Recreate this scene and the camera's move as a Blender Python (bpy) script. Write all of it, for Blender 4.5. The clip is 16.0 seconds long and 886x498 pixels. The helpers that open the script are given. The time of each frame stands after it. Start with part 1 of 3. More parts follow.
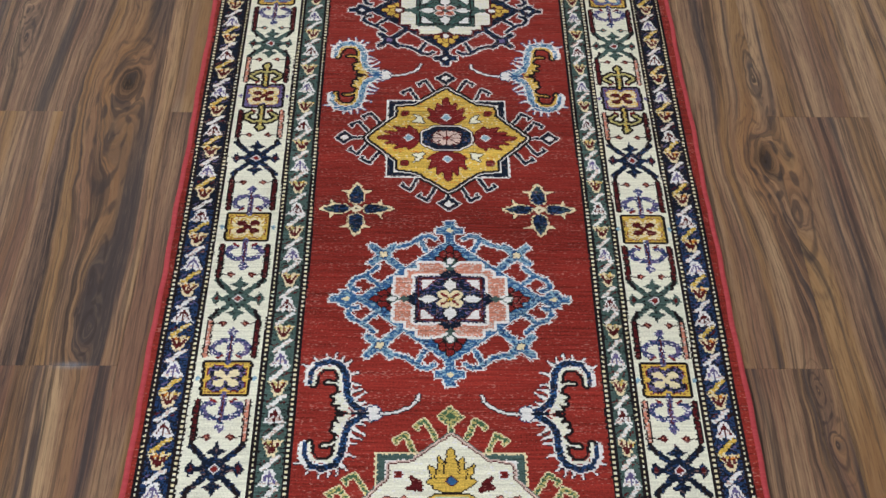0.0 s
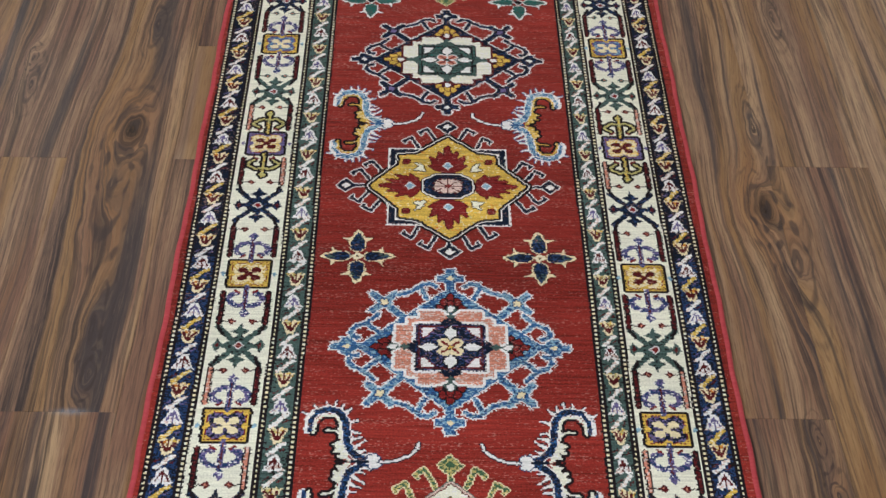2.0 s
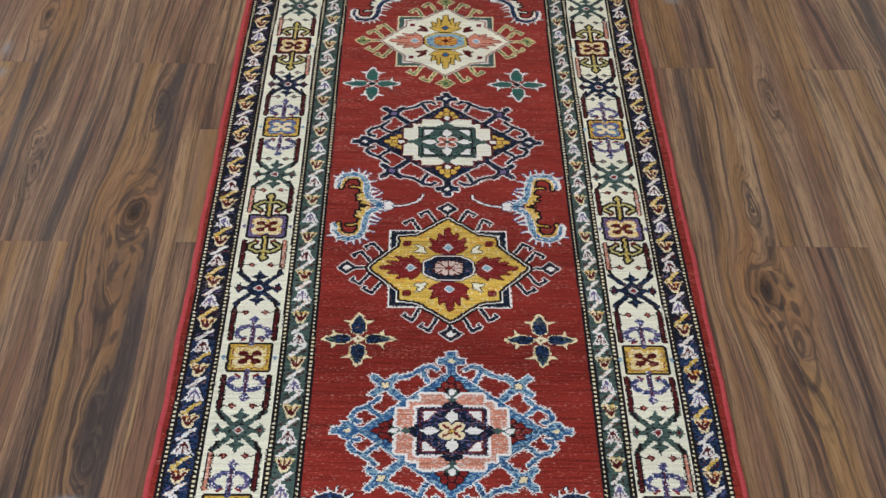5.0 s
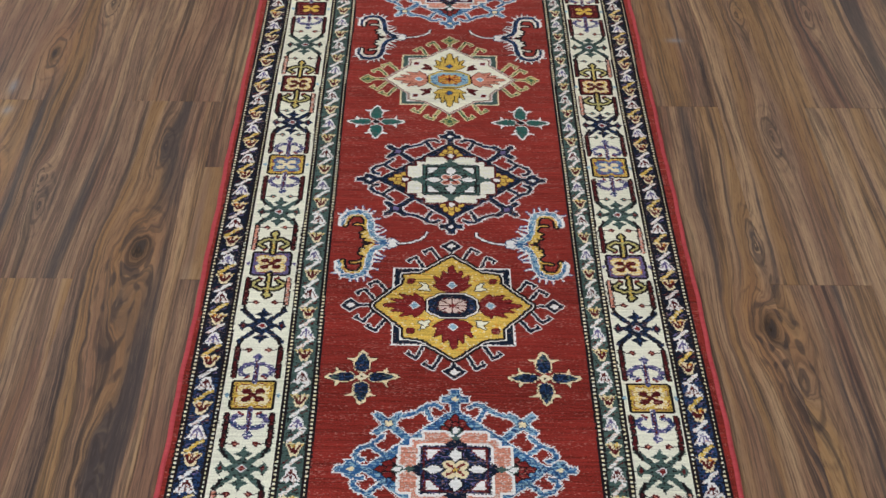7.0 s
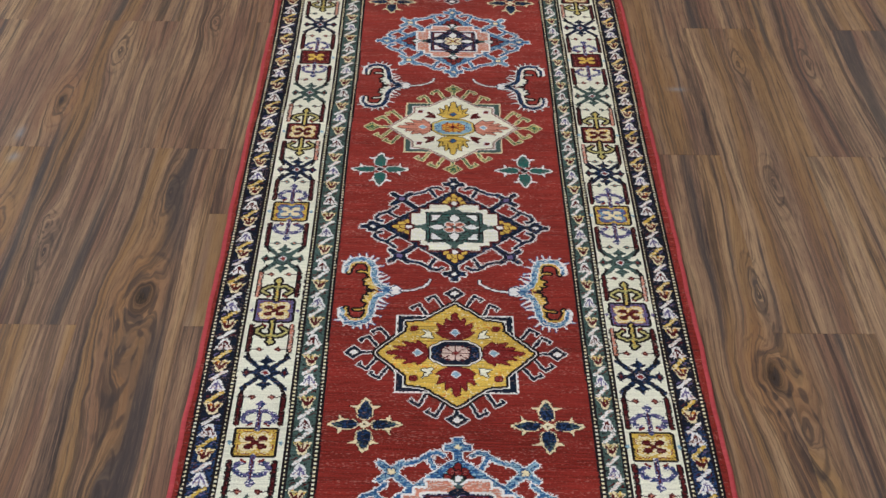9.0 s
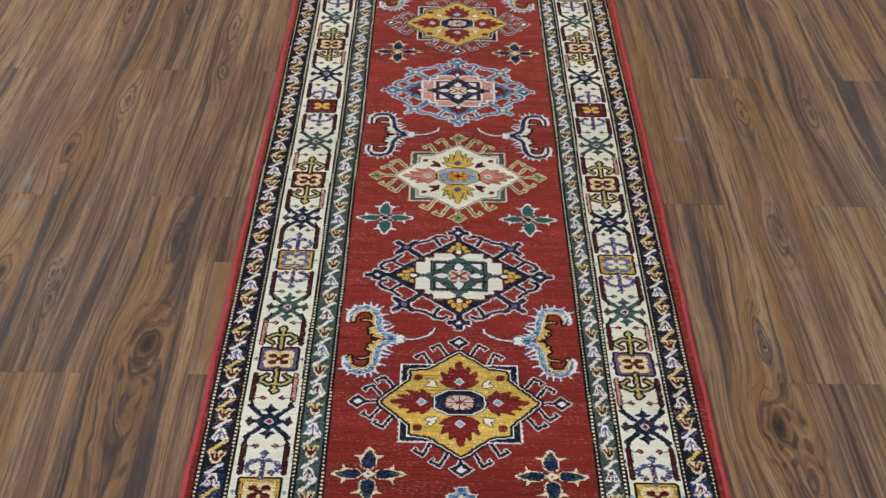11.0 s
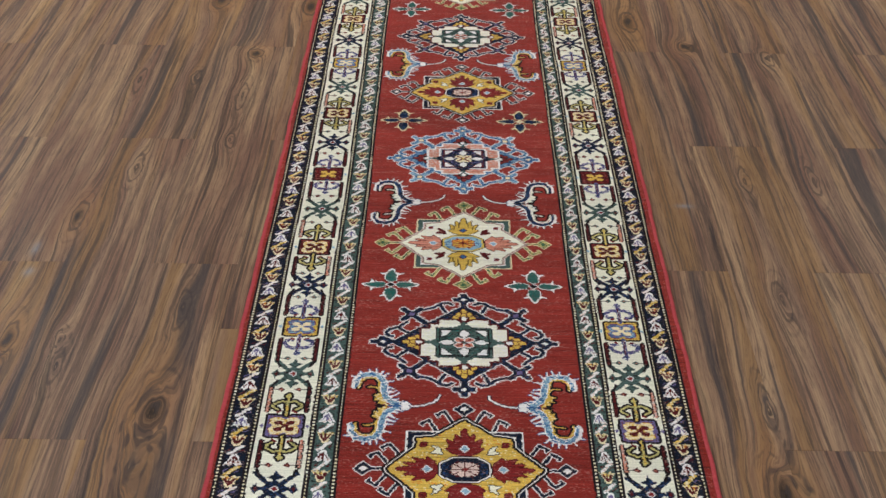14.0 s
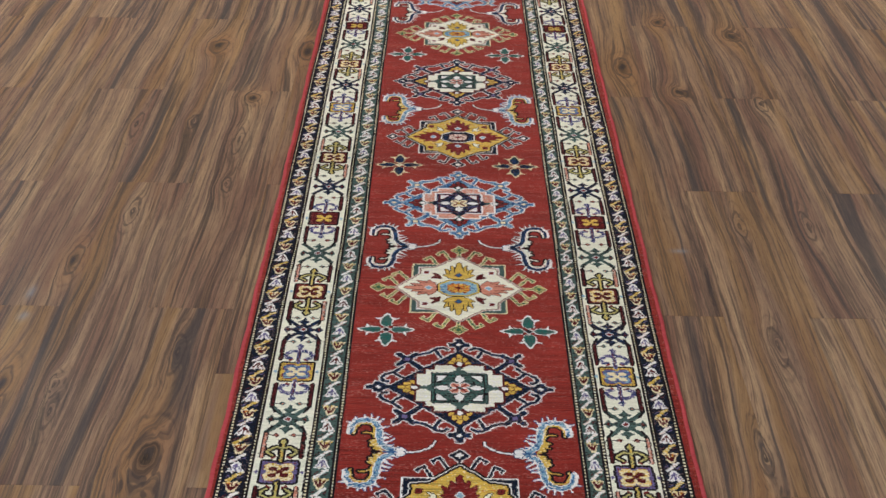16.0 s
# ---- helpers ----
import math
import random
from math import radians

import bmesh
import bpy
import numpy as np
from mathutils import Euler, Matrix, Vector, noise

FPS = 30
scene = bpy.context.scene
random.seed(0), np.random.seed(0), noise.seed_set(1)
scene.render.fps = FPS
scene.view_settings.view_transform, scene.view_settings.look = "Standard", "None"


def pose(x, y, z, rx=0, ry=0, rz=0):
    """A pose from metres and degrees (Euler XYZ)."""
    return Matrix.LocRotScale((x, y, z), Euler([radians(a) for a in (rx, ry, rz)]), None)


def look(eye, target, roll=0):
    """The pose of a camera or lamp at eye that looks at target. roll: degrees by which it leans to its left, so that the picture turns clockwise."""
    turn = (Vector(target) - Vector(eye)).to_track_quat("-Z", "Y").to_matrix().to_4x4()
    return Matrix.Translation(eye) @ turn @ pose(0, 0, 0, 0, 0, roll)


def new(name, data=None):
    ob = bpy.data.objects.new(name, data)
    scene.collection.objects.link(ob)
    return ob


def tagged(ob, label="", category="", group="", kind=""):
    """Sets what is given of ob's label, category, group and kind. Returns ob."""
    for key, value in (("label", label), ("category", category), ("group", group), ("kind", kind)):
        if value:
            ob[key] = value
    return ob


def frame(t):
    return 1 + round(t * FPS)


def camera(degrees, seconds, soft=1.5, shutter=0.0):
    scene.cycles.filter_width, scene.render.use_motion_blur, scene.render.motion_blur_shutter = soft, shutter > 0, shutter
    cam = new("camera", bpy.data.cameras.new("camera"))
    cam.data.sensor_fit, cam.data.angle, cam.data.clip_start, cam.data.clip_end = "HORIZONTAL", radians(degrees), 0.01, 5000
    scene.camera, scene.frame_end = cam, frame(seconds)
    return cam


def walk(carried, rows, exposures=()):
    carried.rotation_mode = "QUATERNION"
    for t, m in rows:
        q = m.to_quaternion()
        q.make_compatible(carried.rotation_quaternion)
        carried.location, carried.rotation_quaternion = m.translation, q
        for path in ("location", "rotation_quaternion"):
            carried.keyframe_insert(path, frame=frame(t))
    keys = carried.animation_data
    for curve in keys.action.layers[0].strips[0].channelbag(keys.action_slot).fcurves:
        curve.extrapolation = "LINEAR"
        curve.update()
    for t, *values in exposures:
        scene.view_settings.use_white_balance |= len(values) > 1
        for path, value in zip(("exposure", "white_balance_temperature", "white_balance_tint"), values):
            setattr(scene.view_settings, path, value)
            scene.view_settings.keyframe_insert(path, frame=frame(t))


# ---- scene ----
cam = camera(38.6, 16.0)
PATH = [
    (0, (-0.033, -1.49, 1.379), (-0.003, -0.144, -0.1), 1.3),
    (0.5, (-0.032, -1.49, 1.381), (-0.002, -0.131, -0.086), 1.3),
    (1, (-0.032, -1.491, 1.381), (-0.002, -0.118, -0.074), 1.4),
    (1.5, (-0.032, -1.491, 1.382), (-0.003, -0.106, -0.061), 1.3),
    (2, (-0.033, -1.491, 1.383), (-0.005, -0.092, -0.045), 1.5),
    (2.5, (-0.033, -1.491, 1.385), (-0.006, -0.078, -0.031), 1.4),
    (3, (-0.033, -1.49, 1.389), (-0.005, -0.062, -0.011), 1.3),
    (3.5, (-0.033, -1.489, 1.388), (-0.005, -0.043, 0.007), 1.2),
    (4, (-0.033, -1.486, 1.389), (-0.005, -0.027, 0.022), 1.2),
    (6.5, (-0.033, -1.481, 1.395), (-0.013, 0.028, 0.083), 1.0),
    (7, (-0.033, -1.482, 1.394), (-0.014, 0.037, 0.093), 1.0),
    (7.5, (-0.032, -1.483, 1.395), (-0.015, 0.045, 0.106), 0.9),
    (8, (-0.034, -1.485, 1.399), (-0.017, 0.055, 0.122), 1.0),
    (8.5, (-0.034, -1.485, 1.399), (-0.019, 0.069, 0.14), 1.1),
    (9, (-0.033, -1.484, 1.4), (-0.02, 0.081, 0.154), 1.0),
    (11.5, (-0.032, -1.485, 1.407), (-0.031, 0.134, 0.234), 0.9),
    (12, (-0.033, -1.486, 1.407), (-0.034, 0.144, 0.247), 0.8),
    (12.5, (-0.034, -1.488, 1.409), (-0.035, 0.151, 0.262), 0.9),
    (13, (-0.033, -1.491, 1.411), (-0.037, 0.157, 0.278), 0.8),
    (13.5, (-0.033, -1.494, 1.413), (-0.038, 0.165, 0.296), 0.8),
    (14, (-0.031, -1.494, 1.413), (-0.038, 0.176, 0.311), 0.7),
    (14.5, (-0.032, -1.491, 1.415), (-0.037, 0.187, 0.325), 0.7),
    (15, (-0.032, -1.489, 1.415), (-0.034, 0.197, 0.338), 0.8),
    (15.5, (-0.033, -1.49, 1.418), (-0.033, 0.204, 0.355), 0.9),
    (16, (-0.031, -1.492, 1.419), (-0.032, 0.213, 0.373), 0.9),
]
walk(cam, [(t, look(eye, target, roll)) for t, eye, target, roll in PATH])

# ---- light: a closed room with soft added fill lamps, overhead and behind the camera ----
world = bpy.data.worlds.new("world")
scene.world = world
world.use_nodes = True
wn = world.node_tree.nodes
sky = wn.new("ShaderNodeTexSky")
sky.sky_type, sky.sun_disc, sky.sun_elevation, sky.sun_rotation = "NISHITA", False, radians(35), radians(200)
wn["Background"].inputs[1].default_value = 0.1
world.node_tree.links.new(sky.outputs[0], wn["Background"].inputs[0])


def lamp(name, at, target, size, size_y, power, color):
    data = bpy.data.lights.new(name, "AREA")
    data.shape, data.size, data.size_y, data.energy, data.color = "RECTANGLE", size, size_y, power, color
    ob = new(name, data)
    ob.matrix_world = look(at, target)
    return ob


SOUTH_FILL_POWER = 52.0
# unseen overhead fill lamps, added to brighten the room: x, y, power
FILL_LAMPS = [(-1.3, -1.0, 23.0), (1.3, -1.0, 13.0), (-2.2, 3.1, 66.0), (2.2, 3.1, 46.0)]
for lx, ly, power in FILL_LAMPS:
    lamp("ceiling_lamp", (lx, ly, 2.52), (lx, ly, 0), 0.56, 1.16, power, (1.0, 0.985, 0.985))
# unseen cool fill behind the camera, added to brighten and tint the near floor
lamp("window_light", (-1.1, -2.86, 1.5), (-1.1, 0, 1.0), 1.3, 1.5, SOUTH_FILL_POWER, (0.74, 0.88, 1.0))


# ---- materials ----
def shader(name, rough=0.6, spec=0.5):
    mat = bpy.data.materials.new(name)
    mat.use_nodes = True
    b = mat.node_tree.nodes["Principled BSDF"]
    b.inputs["Roughness"].default_value = rough
    b.inputs["Specular IOR Level"].default_value = spec
    return mat, mat.node_tree, b


class Net:
    """Short ways to lay nodes."""

    def __init__(self, tree):
        self.t = tree

    def link(self, a, b):
        self.t.links.new(a, b)

    def node(self, kind, **values):
        n = self.t.nodes.new(kind)
        for k, v in values.items():
            n.inputs[k.replace("_", " ")].default_value = v
        return n

    def feed(self, socket, value):
        if hasattr(value, "links"):
            self.link(value, socket)
        else:
            socket.default_value = value

    def math(self, op, a, b=0.0, c=0.0, clamp=False):
        n = self.t.nodes.new("ShaderNodeMath")
        n.operation, n.use_clamp = op, clamp
        for s, v in zip(n.inputs, (a, b, c)):
            self.feed(s, v)
        return n.outputs[0]

    def vec(self, op, a, b=(0, 0, 0)):
        n = self.t.nodes.new("ShaderNodeVectorMath")
        n.operation = op
        self.feed(n.inputs[0], a)
        self.feed(n.inputs[1], b)
        return n.outputs["Value"] if op in ("LENGTH", "DOT_PRODUCT") else n.outputs[0]

    def noise(self, vector, scale=1.0, detail=2.0, rough=0.5, distort=0.0):
        n = self.t.nodes.new("ShaderNodeTexNoise")
        self.link(vector, n.inputs["Vector"])
        n.inputs["Scale"].default_value, n.inputs["Detail"].default_value = scale, detail
        n.inputs["Roughness"].default_value, n.inputs["Distortion"].default_value = rough, distort
        return n.outputs["Fac"]

    def ramp(self, fac, *stops):
        n = self.t.nodes.new("ShaderNodeValToRGB")
        self.link(fac, n.inputs[0])
        while len(n.color_ramp.elements) < len(stops):
            n.color_ramp.elements.new(0.5)
        for e, (at, c) in zip(n.color_ramp.elements, stops):
            e.position, e.color = at, (*c, 1) if len(c) == 3 else c
        return n.outputs[0]

    def mix(self, fac, a, b, blend="MIX"):
        n = self.t.nodes.new("ShaderNodeMix")
        n.data_type, n.blend_type = "RGBA", blend
        for s, v in ((n.inputs[0], fac), (n.inputs[6], a), (n.inputs[7], b)):
            self.feed(s, (*v, 1) if isinstance(v, tuple) and len(v) == 3 else v)
        return n.outputs[2]

    def bump(self, height, strength, distance):
        n = self.t.nodes.new("ShaderNodeBump")
        n.inputs["Strength"].default_value, n.inputs["Distance"].default_value = strength, distance
        self.link(height, n.inputs["Height"])
        return n.outputs[0]


DYES = {"red": (0.248, 0.027, 0.020), "maroon": (0.085, 0.010, 0.012), "black": (0.014, 0.010, 0.012), "navy": (0.008, 0.013, 0.028),
        "blue": (0.030, 0.110, 0.270), "sky": (0.22, 0.38, 0.50), "green": (0.062, 0.106, 0.098), "teal": (0.018, 0.120, 0.105),
        "ivory": (0.70, 0.69, 0.51), "white": (0.72, 0.70, 0.66), "gold": (0.59, 0.395, 0.075), "orange": (0.56, 0.20, 0.03),
        "salmon": (0.55, 0.22, 0.155), "purple": (0.125, 0.105, 0.24), "olive": (0.46, 0.42, 0.16), "rust": (0.17, 0.014, 0.014), "leaf": (0.055, 0.125, 0.065),
        "straw": (0.60, 0.53, 0.34), "indigo": (0.018, 0.045, 0.125), "pink": (0.66, 0.47, 0.42)}


def wool(name, color):
    mat, tree, b = shader("wool_" + name, 0.95, 0.06)
    k = Net(tree)
    at = tree.nodes.new("ShaderNodeNewGeometry").outputs["Position"]
    rows = k.noise(k.vec("MULTIPLY", at, (14, 330, 1)), 1, 3, 0.6)
    tufts = k.noise(k.vec("MULTIPLY", at, (420, 420, 1)), 1, 2, 0.6)
    abrash = k.noise(k.vec("MULTIPLY", at, (0.8, 7, 1)), 1, 3)
    tone = k.math("ADD", k.math("MULTIPLY", rows, 0.42), k.math("ADD", k.math("MULTIPLY", tufts, 0.38), k.math("MULTIPLY", abrash, 0.20)))
    low, high = (0.62, 1.0) if name in ("ivory", "white", "straw") else (0.28, 1.0)
    shade = k.ramp(tone, (0.38, (low, low, low)), (0.60, (high, high, high)))
    col = k.mix(1.0, tuple(min(0.86, 1.42 * v) for v in color), shade, "MULTIPLY")
    if name in ("red", "maroon", "navy", "rust"):
        fleck = k.noise(k.vec("MULTIPLY", at, (170, 420, 1)), 1, 1)
        spread = k.noise(k.vec("MULTIPLY", at, (7, 60, 1)), 1, 2)
        fac = k.math("MULTIPLY", k.math("GREATER_THAN", k.math("ADD", fleck, k.math("MULTIPLY", spread, 0.5)), 0.915), 0.32)
        col = k.mix(fac, col, (0.62, 0.36, 0.30))
    if name == "red":
        # dye lots: the field changes shade along the rug
        split = tree.nodes.new("ShaderNodeSeparateXYZ")
        k.link(at, split.inputs[0])
        lots = k.ramp(k.math("MULTIPLY_ADD", split.outputs[1], 1 / 3.6, 0.25), (0.0, (1, 1, 1)), (0.12, (1.0, 1.0, 1.0)), (0.185, (0.76, 0.72, 0.72)), (0.27, (0.84, 0.80, 0.80)),
                      (0.36, (0.98, 0.98, 0.98)), (0.60, (1, 1, 1)))
        col = k.mix(1.0, col, lots, "MULTIPLY")
    k.link(col, b.inputs["Base Color"])
    b.inputs["Sheen Weight"].default_value, b.inputs["Sheen Roughness"].default_value = 0.0 if max(color) < 0.15 else 0.06, 0.4
    k.link(k.bump(k.math("ADD", tufts, k.math("MULTIPLY", rows, 0.8)), 0.9, 0.0022), b.inputs["Normal"])
    return mat


WOOLS = [wool(n, DYES[n]) for n in DYES]

mat, tree, b = shader("selvedge_wool", 0.9, 0.2)
k = Net(tree)
at = tree.nodes.new("ShaderNodeNewGeometry").outputs["Position"]
wrap = k.noise(k.vec("MULTIPLY", at, (60, 380, 60)), 1, 2)
slow = k.noise(k.vec("MULTIPLY", at, (3, 12, 3)), 1, 2)
k.link(k.mix(k.math("ADD", k.math("MULTIPLY", wrap, 0.7), k.math("MULTIPLY", slow, 0.3)), (0.25, 0.020, 0.030), (0.52, 0.085, 0.095)), b.inputs["Base Color"])
k.link(k.bump(wrap, 0.6, 0.0015), b.inputs["Normal"])
SELVEDGE = mat

mat, tree, b = shader("cotton_backing", 0.95, 0.1)
k = Net(tree)
at = tree.nodes.new("ShaderNodeNewGeometry").outputs["Position"]
k.link(k.mix(k.noise(k.vec("MULTIPLY", at, (300, 300, 300)), 1, 2), (0.14, 0.012, 0.012), (0.26, 0.03, 0.03)), b.inputs["Base Color"])
BACKING = mat

# knots of the timber: x, y, half width, half length, swell
WOOD_KNOTS = [(-0.535, -0.01, 0.045, 0.20, 0.044), (0.535, -0.16, 0.040, 0.17, 0.044), (-0.527, 0.142, 0.050, 0.115, 0.075), (-0.509, -0.296, 0.026, 0.16, 0.030), (-0.498, -0.385, 0.018, 0.05, 0.022), (-0.722, 0.25, 0.022, 0.10, 0.030),
              (-0.734, 0.338, 0.018, 0.045, 0.024), (0.505, -0.036, 0.050, 0.095, 0.075), (0.521, 0.17, 0.022, 0.11, 0.040), (0.498, -0.487, 0.018, 0.05, 0.022),
              (0.507, -0.580, 0.022, 0.06, 0.028), (-0.807, 0.755, 0.028, 0.11, 0.050), (-0.729, 0.96, 0.026, 0.10, 0.034), (-0.529, 0.431, 0.024, 0.12, 0.034),
              (-0.538, 1.09, 0.022, 0.06, 0.030), (-0.83, 0.33, 0.030, 0.10, 0.060), (0.627, 0.94, 0.022, 0.11, 0.032), (0.613, 0.48, 0.024, 0.12, 0.034),
              (0.779, 0.94, 0.024, 0.12, 0.034), (-0.690, 1.925, 0.050, 0.085, 0.070), (-0.543, 1.575, 0.040, 0.06, 0.050), (-0.430, 1.90, 0.045, 0.13, 0.060),
              (-0.545, 1.32, 0.024, 0.12, 0.036), (-0.815, 1.40, 0.022, 0.13, 0.036), (0.463, 1.81, 0.045, 0.13, 0.065), (0.599, 1.645, 0.040, 0.055, 0.055),
              (0.815, 2.06, 0.050, 0.08, 0.060), (0.805, 1.58, 0.030, 0.08, 0.040), (0.612, 2.16, 0.040, 0.07, 0.050), (-0.676, 1.42, 0.024, 0.08, 0.034)]


def timber(name, dark, mid, light, tan):
    mat, tree, b = shader(name, 0.5, 0.09)
    k = Net(tree)
    geo = tree.nodes.new("ShaderNodeNewGeometry").outputs["Position"]
    info = tree.nodes.new("ShaderNodeObjectInfo").outputs["Random"]
    split = tree.nodes.new("ShaderNodeSeparateXYZ")
    k.link(geo, split.inputs[0])
    x, y = split.outputs[0], split.outputs[1]
    swell, heart, halo, rings = 0.0, 0.0, 0.0, 0.0
    ripple = tree.nodes.new("ShaderNodeTexNoise")
    k.link(k.vec("MULTIPLY", geo, (38, 16, 1)), ripple.inputs["Vector"])
    ripple.inputs["Scale"].default_value, ripple.inputs["Detail"].default_value = 1.0, 2.0
    rough_at = k.vec("ADD", geo, k.vec("MULTIPLY", k.vec("SUBTRACT", ripple.outputs["Color"], (0.5, 0.5, 0.5)), (0.016, 0.055, 0)))
    for kx, ky, rx, ry, amount in WOOD_KNOTS:
        # the grain parts round a knot and closes into rings on it
        d = k.vec("LENGTH", k.vec("MULTIPLY", k.vec("SUBTRACT", rough_at, (kx, ky, 0)), (1 / rx, 1 / ry, 0)))
        g = k.math("POWER", 2.718, k.math("MULTIPLY", k.math("MULTIPLY", d, d), -0.8))
        swell = k.math("MULTIPLY_ADD", k.math("MULTIPLY", k.math("SUBTRACT", x, kx), g), -0.60, swell)
        swell = k.math("MULTIPLY_ADD", k.math("POWER", 2.718, k.math("MULTIPLY", d, -1.25)), amount * 0.8, swell)
        rings = k.math("MULTIPLY_ADD", k.math("SINE", k.math("MULTIPLY", d, 15.0)), g, rings)
        if amount > 0.045:
            heart = k.math("MULTIPLY_ADD", k.math("POWER", 2.718, k.math("MULTIPLY", k.math("MULTIPLY", d, d), -9.0)), 1.0, heart)
            halo = k.math("ADD", g, halo)
    shift = k.math("MULTIPLY", info, 37.0)

    def grid(sx, sy, off=0.0, u=None):
        n = tree.nodes.new("ShaderNodeCombineXYZ")
        k.feed(n.inputs[0], k.math("MULTIPLY", u if u is not None else x, sx))
        k.feed(n.inputs[1], k.math("MULTIPLY", y, sy))
        k.feed(n.inputs[2], k.math("ADD", shift, off))
        return n.outputs[0]

    bend = k.noise(grid(3, 1.3), 1, 2, 0.5)
    waver = k.noise(grid(14, 7, 29), 1, 2, 0.5)
    u = k.math("ADD", k.math("ADD", x, swell), k.math("ADD", k.math("MULTIPLY", k.math("SUBTRACT", bend, 0.5), 0.045), k.math("MULTIPLY", k.math("SUBTRACT", waver, 0.5), 0.005)))
    wide = k.noise(grid(27, 0.6, 3, u), 1, 3, 0.55)
    lines = k.noise(grid(120, 2.4, 7, u), 1, 3, 0.7)
    hair = k.noise(grid(420, 8, 11, u), 1, 3, 0.7)
    streak = k.noise(grid(170, 2.6, 17, u), 1, 3, 0.6)
    band = k.noise(grid(72, 1.5, 19, u), 1, 3, 0.6)
    pores = k.noise(k.vec("MULTIPLY", geo, (700, 55, 1)), 1, 2, 0.6)
    tone = k.math("ADD", k.math("ADD", k.math("MULTIPLY_ADD", wide, 0.50, 0.170), k.math("MULTIPLY", lines, 0.32)), k.math("MULTIPLY", hair, 0.26))
    tone = k.math("ADD", k.math("ADD", tone, k.math("MULTIPLY", k.math("SUBTRACT", info, 0.5), 0.03)), k.math("MULTIPLY", k.math("SUBTRACT", pores, 0.5), 0.10))
    red = k.noise(grid(16, 1.6, 41, u), 1, 2)
    col = k.ramp(tone, (0.555, dark), (0.665, mid), (0.755, light), (0.86, tan))
    col = k.mix(k.ramp(red, (0.50, (0, 0, 0)), (0.60, (0.55, 0.55, 0.55))), col, (0.140, 0.066, 0.046))
    fibre = k.noise(grid(560, 20, 31, u), 1, 2, 0.6)
    warm = k.noise(grid(20, 0.6, 23, u), 1, 2)
    col = k.mix(k.ramp(warm, (0.50, (0, 0, 0)), (0.64, (0.48, 0.48, 0.48))), col, (0.255, 0.140, 0.044))
    col = k.mix(k.math("MULTIPLY", halo, 0.52, clamp=True), col, (0.29, 0.140, 0.054))
    line = k.ramp(streak, (0.55, (0, 0, 0)), (0.59, (1, 1, 1)))
    col = k.mix(k.math("MULTIPLY", line, 0.48), col, dark)
    line = k.ramp(band, (0.56, (0, 0, 0)), (0.63, (1, 1, 1)))
    col = k.mix(k.math("MULTIPLY", line, 0.64), col, tuple(0.75 * v for v in dark))
    broad = k.ramp(k.noise(grid(34, 0.6, 53, u), 1, 3, 0.6), (0.56, (0, 0, 0)), (0.645, (1, 1, 1)))
    col = k.mix(k.math("MULTIPLY", k.math("MULTIPLY", broad, 0.84), k.math("MULTIPLY_ADD", halo, -1.3, 1.0, clamp=True)), col, (0.044, 0.036, 0.038))
    dash = k.ramp(fibre, (0.54, (0, 0, 0)), (0.64, (1, 1, 1)))
    col = k.mix(k.math("MULTIPLY", dash, 0.38), col, dark)
    pale = k.ramp(fibre, (0.34, (1, 1, 1)), (0.44, (0, 0, 0)))
    col = k.mix(k.math("MULTIPLY", pale, 0.09), col, tan)
    col = k.mix(k.math("MULTIPLY", heart, k.math("MULTIPLY_ADD", pores, 1.0, 0.55), clamp=True), col, (0.020, 0.012, 0.008))
    arch = k.ramp(rings, (0.30, (0, 0, 0)), (0.85, (1, 1, 1)))
    col = k.mix(k.math("MULTIPLY", arch, 0.70), col, dark)
    # pale scuffs left on the boards
    for sx, sy, rx, ry in ((-0.862, 0.628, 0.008, 0.022), (-0.852, 0.545, 0.010, 0.014), (0.476, 0.828, 0.016, 0.008), (-0.51, -0.452, 0.020, 0.005)):
        d = k.vec("LENGTH", k.vec("MULTIPLY", k.vec("SUBTRACT", geo, (sx, sy, 0)), (1 / rx, 1 / ry, 0)))
        g = k.math("MULTIPLY", k.math("POWER", 2.718, k.math("MULTIPLY", k.math("MULTIPLY", d, d), -1.0)), k.math("MULTIPLY", pores, 0.9))
        col = k.mix(g, col, (0.20, 0.24, 0.30))
    k.link(col, b.inputs["Base Color"])
    dull = k.noise(k.vec("MULTIPLY", geo, (3, 3, 3)), 1, 3)
    k.link(k.math("MULTIPLY_ADD", dull, 0.16, 0.40), b.inputs["Roughness"])
    k.link(k.bump(k.math("ADD", hair, k.math("MULTIPLY", lines, 0.4)), 0.10, 0.0010), b.inputs["Normal"])
    return mat


WOOD = timber("walnut_laminate", (0.037, 0.027, 0.026), (0.172, 0.104, 0.070), (0.268, 0.168, 0.100), (0.37, 0.252, 0.145))


PALE = timber("pale_laminate", (0.10, 0.068, 0.046), (0.21, 0.145, 0.095), (0.29, 0.205, 0.135), (0.38, 0.28, 0.18))


def plain(name, color, rough=0.8, grain=0.08):
    mat, tree, b = shader(name, rough, 0.3)
    k = Net(tree)
    at = tree.nodes.new("ShaderNodeNewGeometry").outputs["Position"]
    n = k.math("ADD", k.math("MULTIPLY", k.noise(k.vec("MULTIPLY", at, (2, 2, 2)), 1, 4), 0.6), k.math("MULTIPLY", k.noise(k.vec("MULTIPLY", at, (160, 160, 160)), 1, 2), 0.4))
    k.link(k.mix(n, tuple(v * (1 - grain) for v in color), tuple(min(1, v * (1 + grain)) for v in color)), b.inputs["Base Color"])
    k.link(k.bump(n, 0.15, 0.002), b.inputs["Normal"])
    return mat


